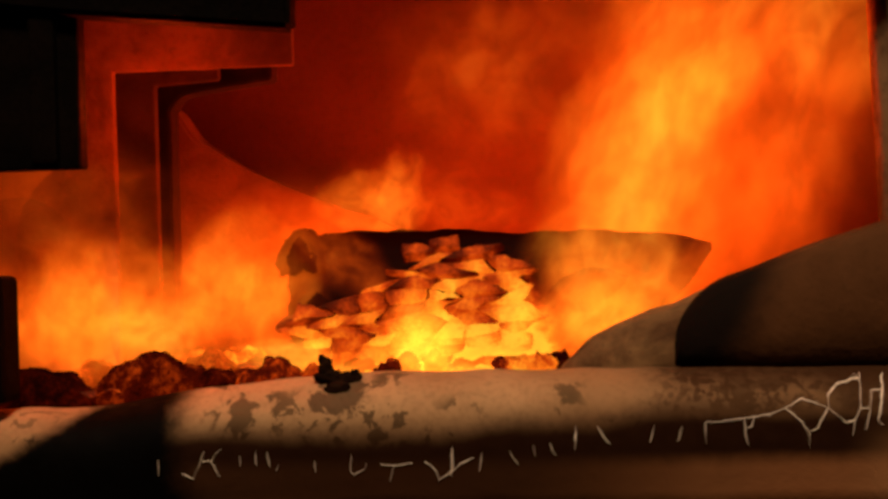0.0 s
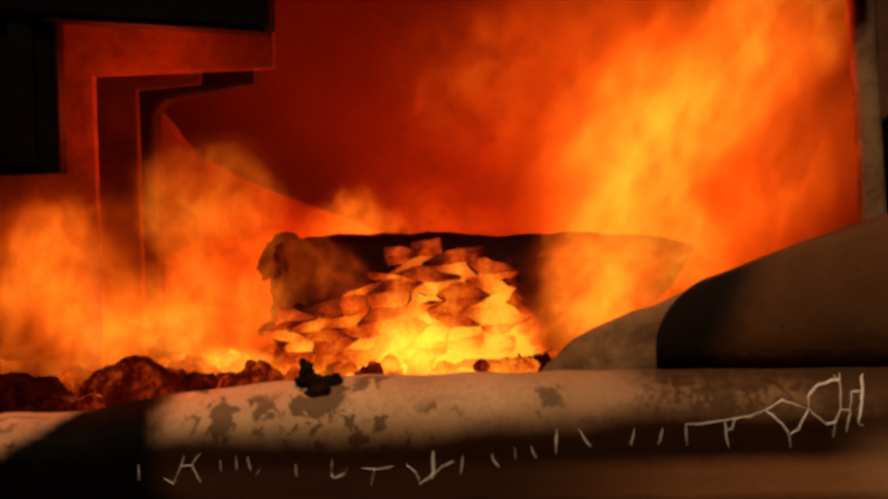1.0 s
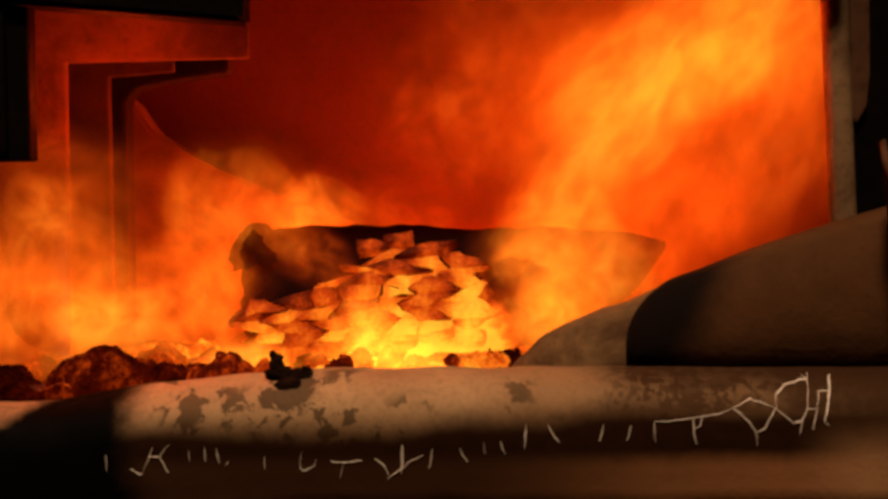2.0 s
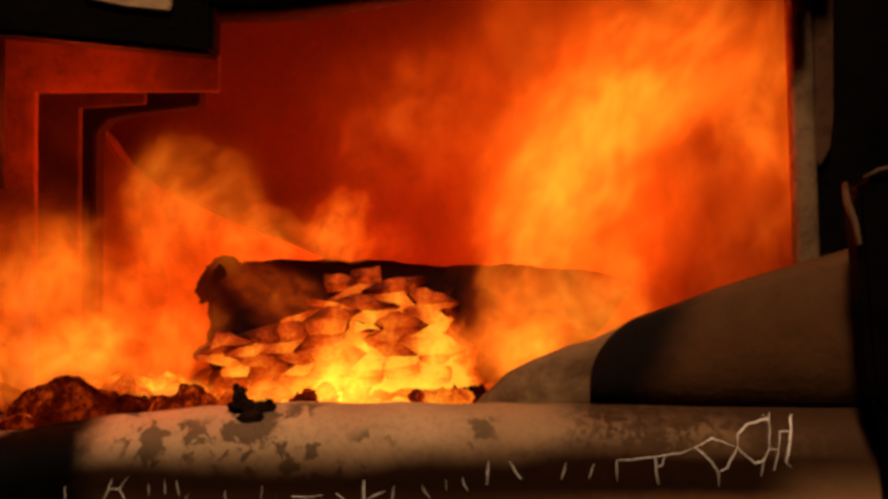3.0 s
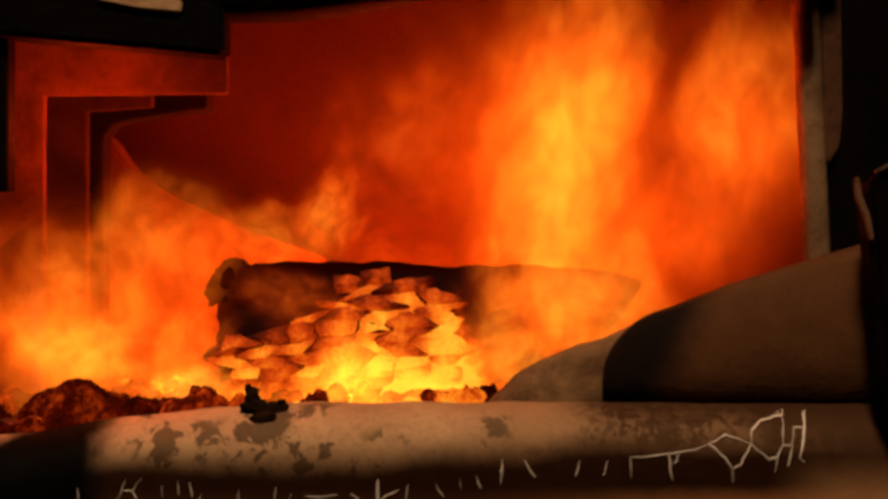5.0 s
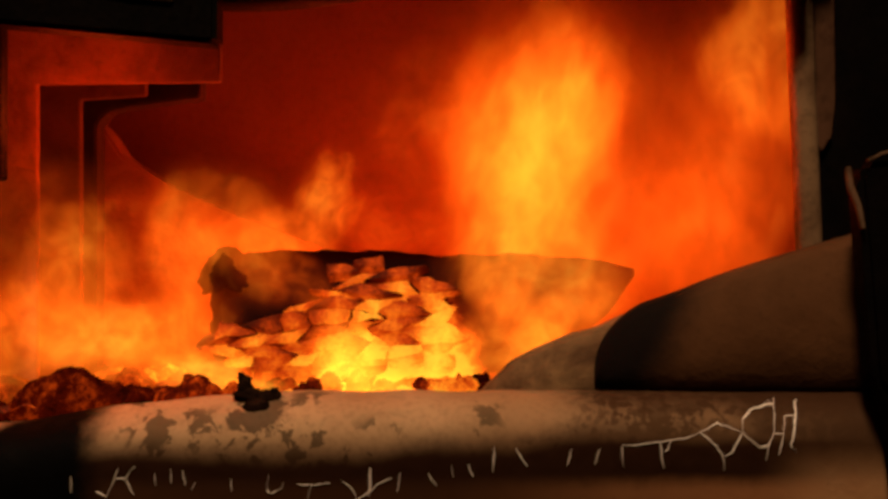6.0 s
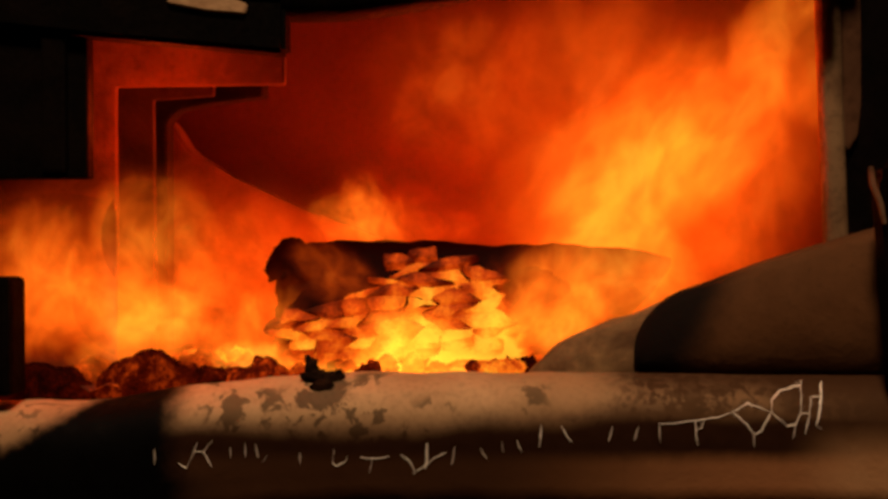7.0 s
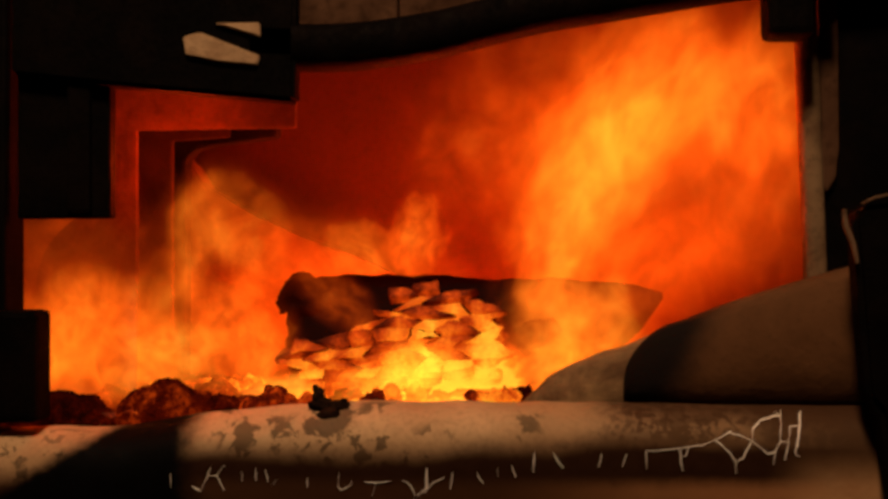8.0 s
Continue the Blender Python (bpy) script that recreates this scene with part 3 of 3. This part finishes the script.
def log():
    top = tagged(new("burning_log"), "charred split log with glowing cracked blocks", "firewood log")

    def ring(x):
        r = LOG_R * between(x, (-0.135, -0.132, -0.126, -0.11, 0.05, 0.10, 0.135, 0.155, 0.172), (0.25, 0.6, 0.84, 1.0, 0.97, 0.82, 0.60, 0.36, 0.06))
        # flames have eaten the far end from below
        rise = 0.72 * (LOG_R - r) * between(x, (0.04, 0.06), (0, 1))
        pts = []
        for i in range(40):
            a = 2 * math.pi * i / 40
            p = Vector((x * 9, math.cos(a) * 2.2, math.sin(a) * 2.2))
            d = r * (1 + 0.11 * noise.noise(p) + 0.07 * noise.noise(p * 3.1) + 0.03 * noise.noise(p * 9.0))
            # the face towards the sill is burnt away
            d *= 1 - 0.09 * between(math.cos(a) - 0.3 * math.sin(a), (0.1, 0.6), (0, 1)) * between(x, (0.03, 0.06), (1, 0))
            pts.append((x + 0.006 * noise.noise(p * 1.3) * between(x, (0.10, 0.15), (1, 0)), LOG_Y - d * math.cos(a), LOG_Z + rise + d * math.sin(a)))
        return pts
    part("trunk", sweep([-0.135 + 0.307 * i / 90 for i in range(91)], ring), CHAR, top, "black charred bark", True)

    # glowing plates over the burnt face: uneven rows whose neighbours share their cracked corners
    rng = random.Random(11)
    levels = (-64, -50, -37, -25, -14, -4, 6, 16, 26, 37, 50, 66)
    columns = 8
    corner = {}
    for r, level in enumerate(levels):
        for c in range(columns + 1):
            x = -0.134 + 0.0235 * (c + (0.0, 0.55, 0.25, 0.8)[r % 4]) + rng.uniform(-0.0075, 0.0075)
            corner[r, c] = x, level + 120 * (x + 0.05) + rng.uniform(-4.5, 4.5)

    def on_log(x, a, r):
        return Vector((x, LOG_Y - r * math.cos(radians(a)), LOG_Z + r * math.sin(radians(a))))

    for r in range(len(levels) - 1):
        for c in range(columns):
            ring = [corner[r, c], corner[r, c + 1], corner[r + 1, c + 1], corner[r + 1, c]]
            mx, ma = sum(p[0] for p in ring) / 4, sum(p[1] for p in ring) / 4
            out = LOG_R + rng.uniform(-0.0005, 0.0050)
            tip = rng.uniform(-0.0035, 0.0035)
            shrink = rng.uniform(0.90, 0.96) if r > 4 else rng.uniform(0.95, 0.99)
            middle = on_log(mx, ma, out)
            # bark still covers the log above this edge
            if middle.z > between(mx, (-0.125, -0.066, -0.046, -0.036, -0.010, 0.025, 0.04), (0.556, 0.570, 0.581, 0.598, 0.604, 0.592, 0.560)) or mx > 0.040:
                continue
            bm = bmesh.new()
            outer, inner = [], []
            # an uneven outline with two points between every two corners
            edge = []
            for p, q in zip(ring, ring[1:] + ring[:1]):
                edge.append(p)
                for f in (0.33, 0.67):
                    edge.append((p[0] + (q[0] - p[0]) * f + rng.uniform(-0.0016, 0.0016), p[1] + (q[1] - p[1]) * f + rng.uniform(-2, 2)))
            count = len(edge)
            for k, (x, a) in enumerate(edge):
                x, a = mx + (x - mx) * shrink, ma + (a - ma) * shrink
                lift = tip * (a - ma) / 9
                outer.append(bm.verts.new(on_log(mx + (x - mx) * 0.90, ma + (a - ma) * 0.88, out + 0.0018 + lift) - middle))
                inner.append(bm.verts.new(on_log(x, a, out - 0.002 + lift) - middle))
            deep = [bm.verts.new(v.co * 0.94 + (on_log(mx, ma, LOG_R - 0.012) - middle)) for v in inner]
            crown = bm.verts.new(on_log(mx + rng.uniform(-0.005, 0.005), ma + rng.uniform(-2, 2), out + 0.0032) - middle)
            for k in range(count):
                m = (k + 1) % count
                bm.faces.new((outer[k], outer[m], crown))
                bm.faces.new((inner[k], inner[m], outer[m], outer[k]))
                bm.faces.new((deep[k], deep[m], inner[m], inner[k]))
            bm.faces.new(deep[::-1])
            bmesh.ops.recalc_face_normals(bm, faces=bm.faces[:])
            ob = part("char_plate", bm, CHAR_BLOCK, top)
            ob.location = middle
    # the burnt knob at the log's end and a fallen splinter in front
    knob = lump(0.0185, 0.45, 4.4, 4, (0.95, 1.0, 1.0))
    for v in knob.verts:
        v.co += noise.noise_vector(v.co * 140) * 0.0022
    bmesh.ops.translate(knob, verts=knob.verts[:], vec=(-0.118, LOG_Y - 0.024, 0.590))
    part("knob", knob, CHAR, top, "black charred knob", True)
    return top


def coals():
    rng = random.Random(3)
    bed = bmesh.new()
    bmesh.ops.create_grid(bed, x_segments=90, y_segments=44, size=0.5)
    for v in bed.verts:
        x, y = v.co.x * 0.70, 0.045 + (v.co.y + 0.5) * 0.37
        v.co = Vector((x, y, 0.507 + 0.016 * noise.noise(Vector((x * 22, y * 22, 0))) + 0.006 * noise.noise(Vector((x * 80, y * 80, 4))) ))
    tagged(part("ember_bed", bed, HEART, None, "", True), "bright yellow bed of embers covering the hearth", "embers", kind="stuff")

    meshes = {}
    for material in (COAL, DARK_COAL):
        for k in range(5):
            mesh = bpy.data.meshes.new("coal")
            bm = lump(0.011, 0.6, 3.7 * k, 3, (1.15, 1.0, 0.8))
            for v in bm.verts:
                v.co += noise.noise_vector(v.co * 420) * 0.0012
            bm.to_mesh(mesh)
            bm.free()
            mesh.materials.append(material)
            for face in mesh.polygons:
                face.use_smooth = True
            meshes[material, k] = mesh
    spots = []
    for i in range(85):
        x, y = rng.uniform(-0.30, 0.11), 0.105 + 0.15 * rng.random() ** 1.3
        spots.append((x, y, rng.uniform(0.6, 1.1), COAL if rng.random() < 0.8 else DARK_COAL))
    for i in range(55):
        x, y = rng.uniform(-0.32, 0.10), 0.085 + 0.14 * rng.random() ** 1.5
        spots.append((x, y, rng.uniform(0.22, 0.5), COAL))
    for i in range(9):
        spots.append((0.020 + 0.0042 * i, rng.uniform(0.038, 0.046), rng.uniform(0.22, 0.42), COAL, 0.012))
    for x, y in ((0.048, 0.062), (0.060, 0.066), (0.055, 0.075)):
        spots.append((x, y, 0.65, DARK_COAL, 0.008))
    for x, y, s, material, *heap in spots:
        ob = new("coal", meshes[material, rng.randrange(5)])
        ob.matrix_basis = Matrix.Translation((x, y, 0.509 + sum(heap))) @ pose(0, 0, 0, rng.uniform(0, 360), rng.uniform(0, 360), rng.uniform(0, 360)) @ Matrix.Scale(s, 4)
        if material is COAL:
            tagged(ob, "glowing orange coal in the ember bed", "coal", "coals in the fire")
        else:
            tagged(ob, "dull dark red coal in a heap", "coal", "coals in the fire")

    # large crumbling lumps along the lip: x, y, top, half width, glow
    for k, (x, y, z, half, material) in enumerate(((-0.208, 0.058, 0.531, 0.044, DARK_COAL), (-0.168, 0.060, 0.521, 0.022, DARK_COAL), (-0.290, 0.056, 0.524, 0.042, DARK_COAL), (-0.335, 0.060, 0.528, 0.040, DARK_COAL),
                                                   (-0.128, 0.056, 0.5275, 0.021, RED_COAL), (-0.148, 0.064, 0.521, 0.014, RED_COAL), (-0.053, 0.052, 0.527, 0.0115, RED_COAL), (0.066, 0.058, 0.524, 0.020, DARK_COAL), (-0.104, 0.062, 0.522, 0.012, RED_COAL),
                                                   (-0.230, 0.085, 0.524, 0.020, RED_COAL), (-0.180, 0.095, 0.527, 0.024, RED_COAL), (-0.265, 0.100, 0.524, 0.022, RED_COAL))):
        high = z - 0.492
        bm = lump(1.0, 0.16, 5.3 * k + 1, 5)
        for v in bm.verts:
            p = v.co + Vector((7 * k, 0, 0))
            v.co *= 1 + 0.10 * noise.noise(p * 3) + 0.05 * noise.noise(p * 9) + 0.04 * noise.noise(p * 22)
            v.co = Vector((v.co.x * half, v.co.y * 0.018, v.co.z * high * 0.86))
        ob = part("coal", bm, material, None, "", True)
        ob.location = (x, y, 0.494)
        tagged(ob, "large crumbling dark red lump of charcoal" if material is DARK_COAL else "crumbling glowing red lump of charcoal", "coal", "coals in the fire")

    # the black crusted crumb that hangs over the lip
    crumb = tagged(new("charred_crumb"), "black charred crumb of wood stuck on the sill's lip", "charcoal piece")
    for k, (x, y, z, r, squash) in enumerate(((-0.079, 0.006, 0.5195, 0.0066, (1.6, 1.0, 0.75)), (-0.070, 0.005, 0.5190, 0.0062, (1.5, 1.0, 0.7)), (-0.0815, 0.007, 0.5255, 0.0050, (1.1, 0.9, 1.3)), (-0.0840, 0.007, 0.5310, 0.0028, (1.0, 0.9, 1.2)),
                                              (-0.063, 0.005, 0.5205, 0.0034, (1.1, 0.8, 1.3)), (-0.073, -0.005, 0.5145, 0.0052, (1.6, 0.5, 0.9)))):
        piece = lump(r, 0.4, 3.1 * k, 3, squash)
        for v in piece.verts:
            v.co += noise.noise_vector(v.co * 260 + Vector((k, 0, 0))) * 0.0012
            v.co = Vector((x - 0.004, y, z - 0.001)) + v.co * 0.85
        part("char_flake", piece, CRUMB_SKIN, crumb, "", True)


def flame_mesh(material):
    """One billow of burning gas, a unit across: a flattened swelling body."""
    bm = bmesh.new()
    bmesh.ops.create_icosphere(bm, subdivisions=4, radius=0.5)
    for v in bm.verts:
        v.co.y *= 0.22
    mesh = bpy.data.meshes.new("billow")
    bm.to_mesh(mesh)
    bm.free()
    mesh.materials.append(material)
    for face in mesh.polygons:
        face.use_smooth = True
    return mesh


# billows that hang and sway over the fire, by fire: middle x, y, z, width, height, lean, kind (0 orange, 1 veil, 2 yellow, 3 golden)
SWAYING = {
    "flame_column": [(0.20, 0.38, 0.70, 0.42, 0.50, 14, 1), (0.27, 0.30, 0.71, 0.24, 0.40, 4, 1), (0.16, 0.33, 0.62, 0.26, 0.26, 24, 1), (0.245, 0.20, 0.645, 0.18, 0.24, 8, 1),
                     (0.13, 0.42, 0.78, 0.34, 0.26, 40, 1), (0.02, 0.42, 0.74, 0.26, 0.24, 30, 1), (0.285, 0.24, 0.77, 0.20, 0.26, 10, 0)],
    "side_flame": [(-0.24, 0.30, 0.555, 0.38, 0.22, 0, 1), (-0.16, 0.28, 0.575, 0.26, 0.18, 30, 1), (-0.30, 0.088, 0.565, 0.15, 0.17, 5, 0), (-0.235, 0.092, 0.552, 0.18, 0.13, 0, 0),
                   (-0.175, 0.100, 0.552, 0.15, 0.12, 25, 0), (-0.36, 0.088, 0.58, 0.20, 0.20, 0, 1), (-0.26, 0.088, 0.595, 0.26, 0.17, 0, 1), (-0.14, 0.20, 0.60, 0.18, 0.16, 30, 1), (-0.215, 0.090, 0.580, 0.18, 0.15, 20, 0), (-0.248, 0.084, 0.545, 0.15, 0.11, 0, 0), (-0.20, 0.086, 0.540, 0.14, 0.09, 10, 3), (-0.33, 0.088, 0.550, 0.18, 0.10, 0, 0)],
    "log_flame": [(-0.09, 0.22, 0.612, 0.16, 0.10, 30, 0), (-0.02, 0.21, 0.618, 0.14, 0.09, 20, 1), (0.075, 0.082, 0.550, 0.11, 0.12, 30, 0), (0.105, 0.085, 0.565, 0.13, 0.13, 35, 0),
                  (0.135, 0.090, 0.575, 0.14, 0.12, 40, 1), (0.120, 0.090, 0.580, 0.18, 0.15, 50, 3), (0.185, 0.090, 0.610, 0.14, 0.14, 20, 1), (0.165, 0.088, 0.600, 0.12, 0.14, 30, 1), (0.090, 0.080, 0.535, 0.10, 0.08, 40, 3), (-0.135, 0.100, 0.555, 0.09, 0.11, 20, 0), (-0.080, 0.088, 0.585, 0.11, 0.06, 30, 1), (0.045, 0.088, 0.540, 0.07, 0.08, 25, 0)],
    "ember_flame": [(-0.045, 0.078, 0.520, 0.13, 0.060, -8, 2), (-0.005, 0.076, 0.522, 0.12, 0.065, 20, 2), (-0.09, 0.080, 0.516, 0.11, 0.045, 10, 2), (-0.02, 0.070, 0.512, 0.15, 0.045, 0, 2),
                    (0.025, 0.074, 0.516, 0.08, 0.045, 10, 2), (-0.14, 0.085, 0.520, 0.12, 0.045, 0, 2), (-0.035, 0.080, 0.545, 0.07, 0.060, 20, 2)],
}
# the leaping tongue of the column: seconds, then foot, middle and tip as x and z
COLUMN = [(0, 0.068, 0.534, 0.125, 0.643, 0.177, 0.766), (0.5, 0.086, 0.569, 0.125, 0.640, 0.156, 0.756), (1, 0.082, 0.561, 0.130, 0.657, 0.202, 0.726),
          (2.5, 0.063, 0.590, 0.139, 0.688, 0.240, 0.781), (3, 0.076, 0.609, 0.127, 0.668, 0.211, 0.783), (3.5, 0.067, 0.549, 0.130, 0.635, 0.234, 0.726),
          (4, 0.082, 0.556, 0.128, 0.633, 0.165, 0.702), (4.5, 0.074, 0.579, 0.130, 0.664, 0.143, 0.783), (6, 0.062, 0.593, 0.105, 0.669, 0.109, 0.720),
          (6.5, 0.092, 0.584, 0.135, 0.640, 0.268, 0.772), (7, 0.070, 0.546, 0.125, 0.632, 0.215, 0.708), (7.5, 0.075, 0.592, 0.104, 0.682, 0.221, 0.798), (8, 0.067, 0.606, 0.115, 0.682, 0.172, 0.777)]
# its billows: how far up the tongue, depth, width, height, kind
COLUMN_BILLOWS = [(0.15, 0.10, 0.11, 0.15, 0), (0.40, 0.17, 0.16, 0.22, 3), (0.62, 0.20, 0.17, 0.24, 3), (0.95, 0.22, 0.22, 0.26, 0), (0.55, 0.26, 0.23, 0.34, 0), (0.80, 0.16, 0.16, 0.22, 0)]
# the two that leap beside the log, and the one above it: seconds, then x and z of each
LEAPING = [(0, -0.262, 0.567, -0.150, 0.575, -0.054, 0.631), (0.5, -0.247, 0.607, -0.161, 0.578, -0.105, 0.601), (1, -0.267, 0.597, -0.164, 0.628, -0.067, 0.608),
           (2.5, -0.240, 0.609, -0.115, 0.613, -0.087, 0.616), (3, -0.223, 0.602, -0.133, 0.644, -0.040, 0.626), (3.5, -0.224, 0.611, -0.166, 0.619, -0.059, 0.628),
           (4, -0.184, 0.652, -0.098, 0.611, -0.085, 0.623), (4.5, -0.229, 0.593, -0.174, 0.623, -0.059, 0.635), (6, -0.213, 0.604, -0.120, 0.615, -0.050, 0.646),
           (6.5, -0.251, 0.616, -0.148, 0.663, -0.056, 0.636), (7, -0.284, 0.570, -0.215, 0.611, -0.059, 0.628), (7.5, -0.298, 0.612, -0.200, 0.647, -0.082, 0.644), (8, -0.288, 0.578, -0.171, 0.639, -0.026, 0.640)]
# fire, depth, width, height, kind
LEAPERS = [("side_flame", 0.088, 0.16, 0.14, 0), ("side_flame", 0.095, 0.15, 0.16, 0), ("log_flame", 0.16, 0.085, 0.11, 0)]
FIRES = {"flame_column": ((0.15, 0.25, 0.52), "tall leaning orange flame rising behind the log's end"), "side_flame": ((-0.24, 0.15, 0.51), "low rolling orange flame over the coal lumps"),
         "log_flame": ((-0.02, 0.15, 0.54), "thin orange flame licking round the charred log"), "ember_flame": ((-0.04, 0.078, 0.51), "low yellow flame over the hottest embers")}


def flames():
    """Four fires, each an anchor with its billows."""
    meshes = [flame_mesh(material) for material in (FLAME, VEIL, HOT_FLAME, CORE_FLAME)]
    fires = {}
    for name, (foot, label) in FIRES.items():
        fires[name] = tagged(new(name), label, "flame", "flames of the fire")
        fires[name].location = foot

    def billow(fire, width, height, kind):
        ob = new("billow", meshes[kind])
        ob.parent = fires[fire]
        ob.scale = (width, width, height)
        return ob
    swaying = [(billow(fire, *row[3:5], row[6]), fire, row) for fire, rows in SWAYING.items() for row in rows]
    column = [(billow("flame_column", width, height, kind), up, y, height) for up, y, width, height, kind in COLUMN_BILLOWS]
    leaping = [(billow(fire, width, height, kind), fire, y) for fire, y, width, height, kind in LEAPERS]
    return swaying, column, leaping


room()
firebox()
stove()
ramp()
log()
coals()
swaying, column, leaping = flames()


def motions():
    """The flames sway, leap and roll over the embers."""
    rng = random.Random(21)
    for ob, fire, (x, y, z, width, height, lean, kind) in swaying:
        fx, fy, fz = FIRES[fire][0]
        rate, start = rng.uniform(0.7, 1.5), rng.uniform(0, 6.28)
        rows = []
        for i in range(65):
            t = i * 0.125
            a = start + 2 * math.pi * rate * t
            rise = height * 0.10 * math.sin(a)
            side = width * 0.10 * math.sin(a * 0.61 + start)
            rows.append((t, pose(x + side - fx, y - fy, z + rise - fz, 0, lean + 12 * math.sin(a * 0.77 + 2 * start), 10 * math.sin(a * 0.43))))
        walk(ob, rows)
    fx, fy, fz = FIRES["flame_column"][0]
    for ob, up, y, height in column:
        start = rng.uniform(0, 6.28)
        rows = []
        for t, x0, z0, x1, z1, x2, z2 in COLUMN:
            f = min(1.0, up * 2), max(0.0, up * 2 - 1)
            x = x0 + (x1 - x0) * f[0] + (x2 - x1) * f[1]
            z = z0 + (z1 - z0) * f[0] + (z2 - z1) * f[1]
            lean = math.degrees(math.atan2(x2 - x0, z2 - z0)) + 6 * math.sin(5 * t + start)
            rows.append((t, pose(x - fx, y - fy, z - fz, 0, lean, 8 * math.sin(3 * t + start))))
        walk(ob, rows)
    for k, (ob, fire, y) in enumerate(leaping):
        fx, fy, fz = FIRES[fire][0]
        walk(ob, [(row[0], pose(row[1 + 2 * k] - fx, y - fy, row[2 + 2 * k] - fz, 0, 20 * math.sin(4 * row[0] + k), 0)) for row in LEAPING])


motions()
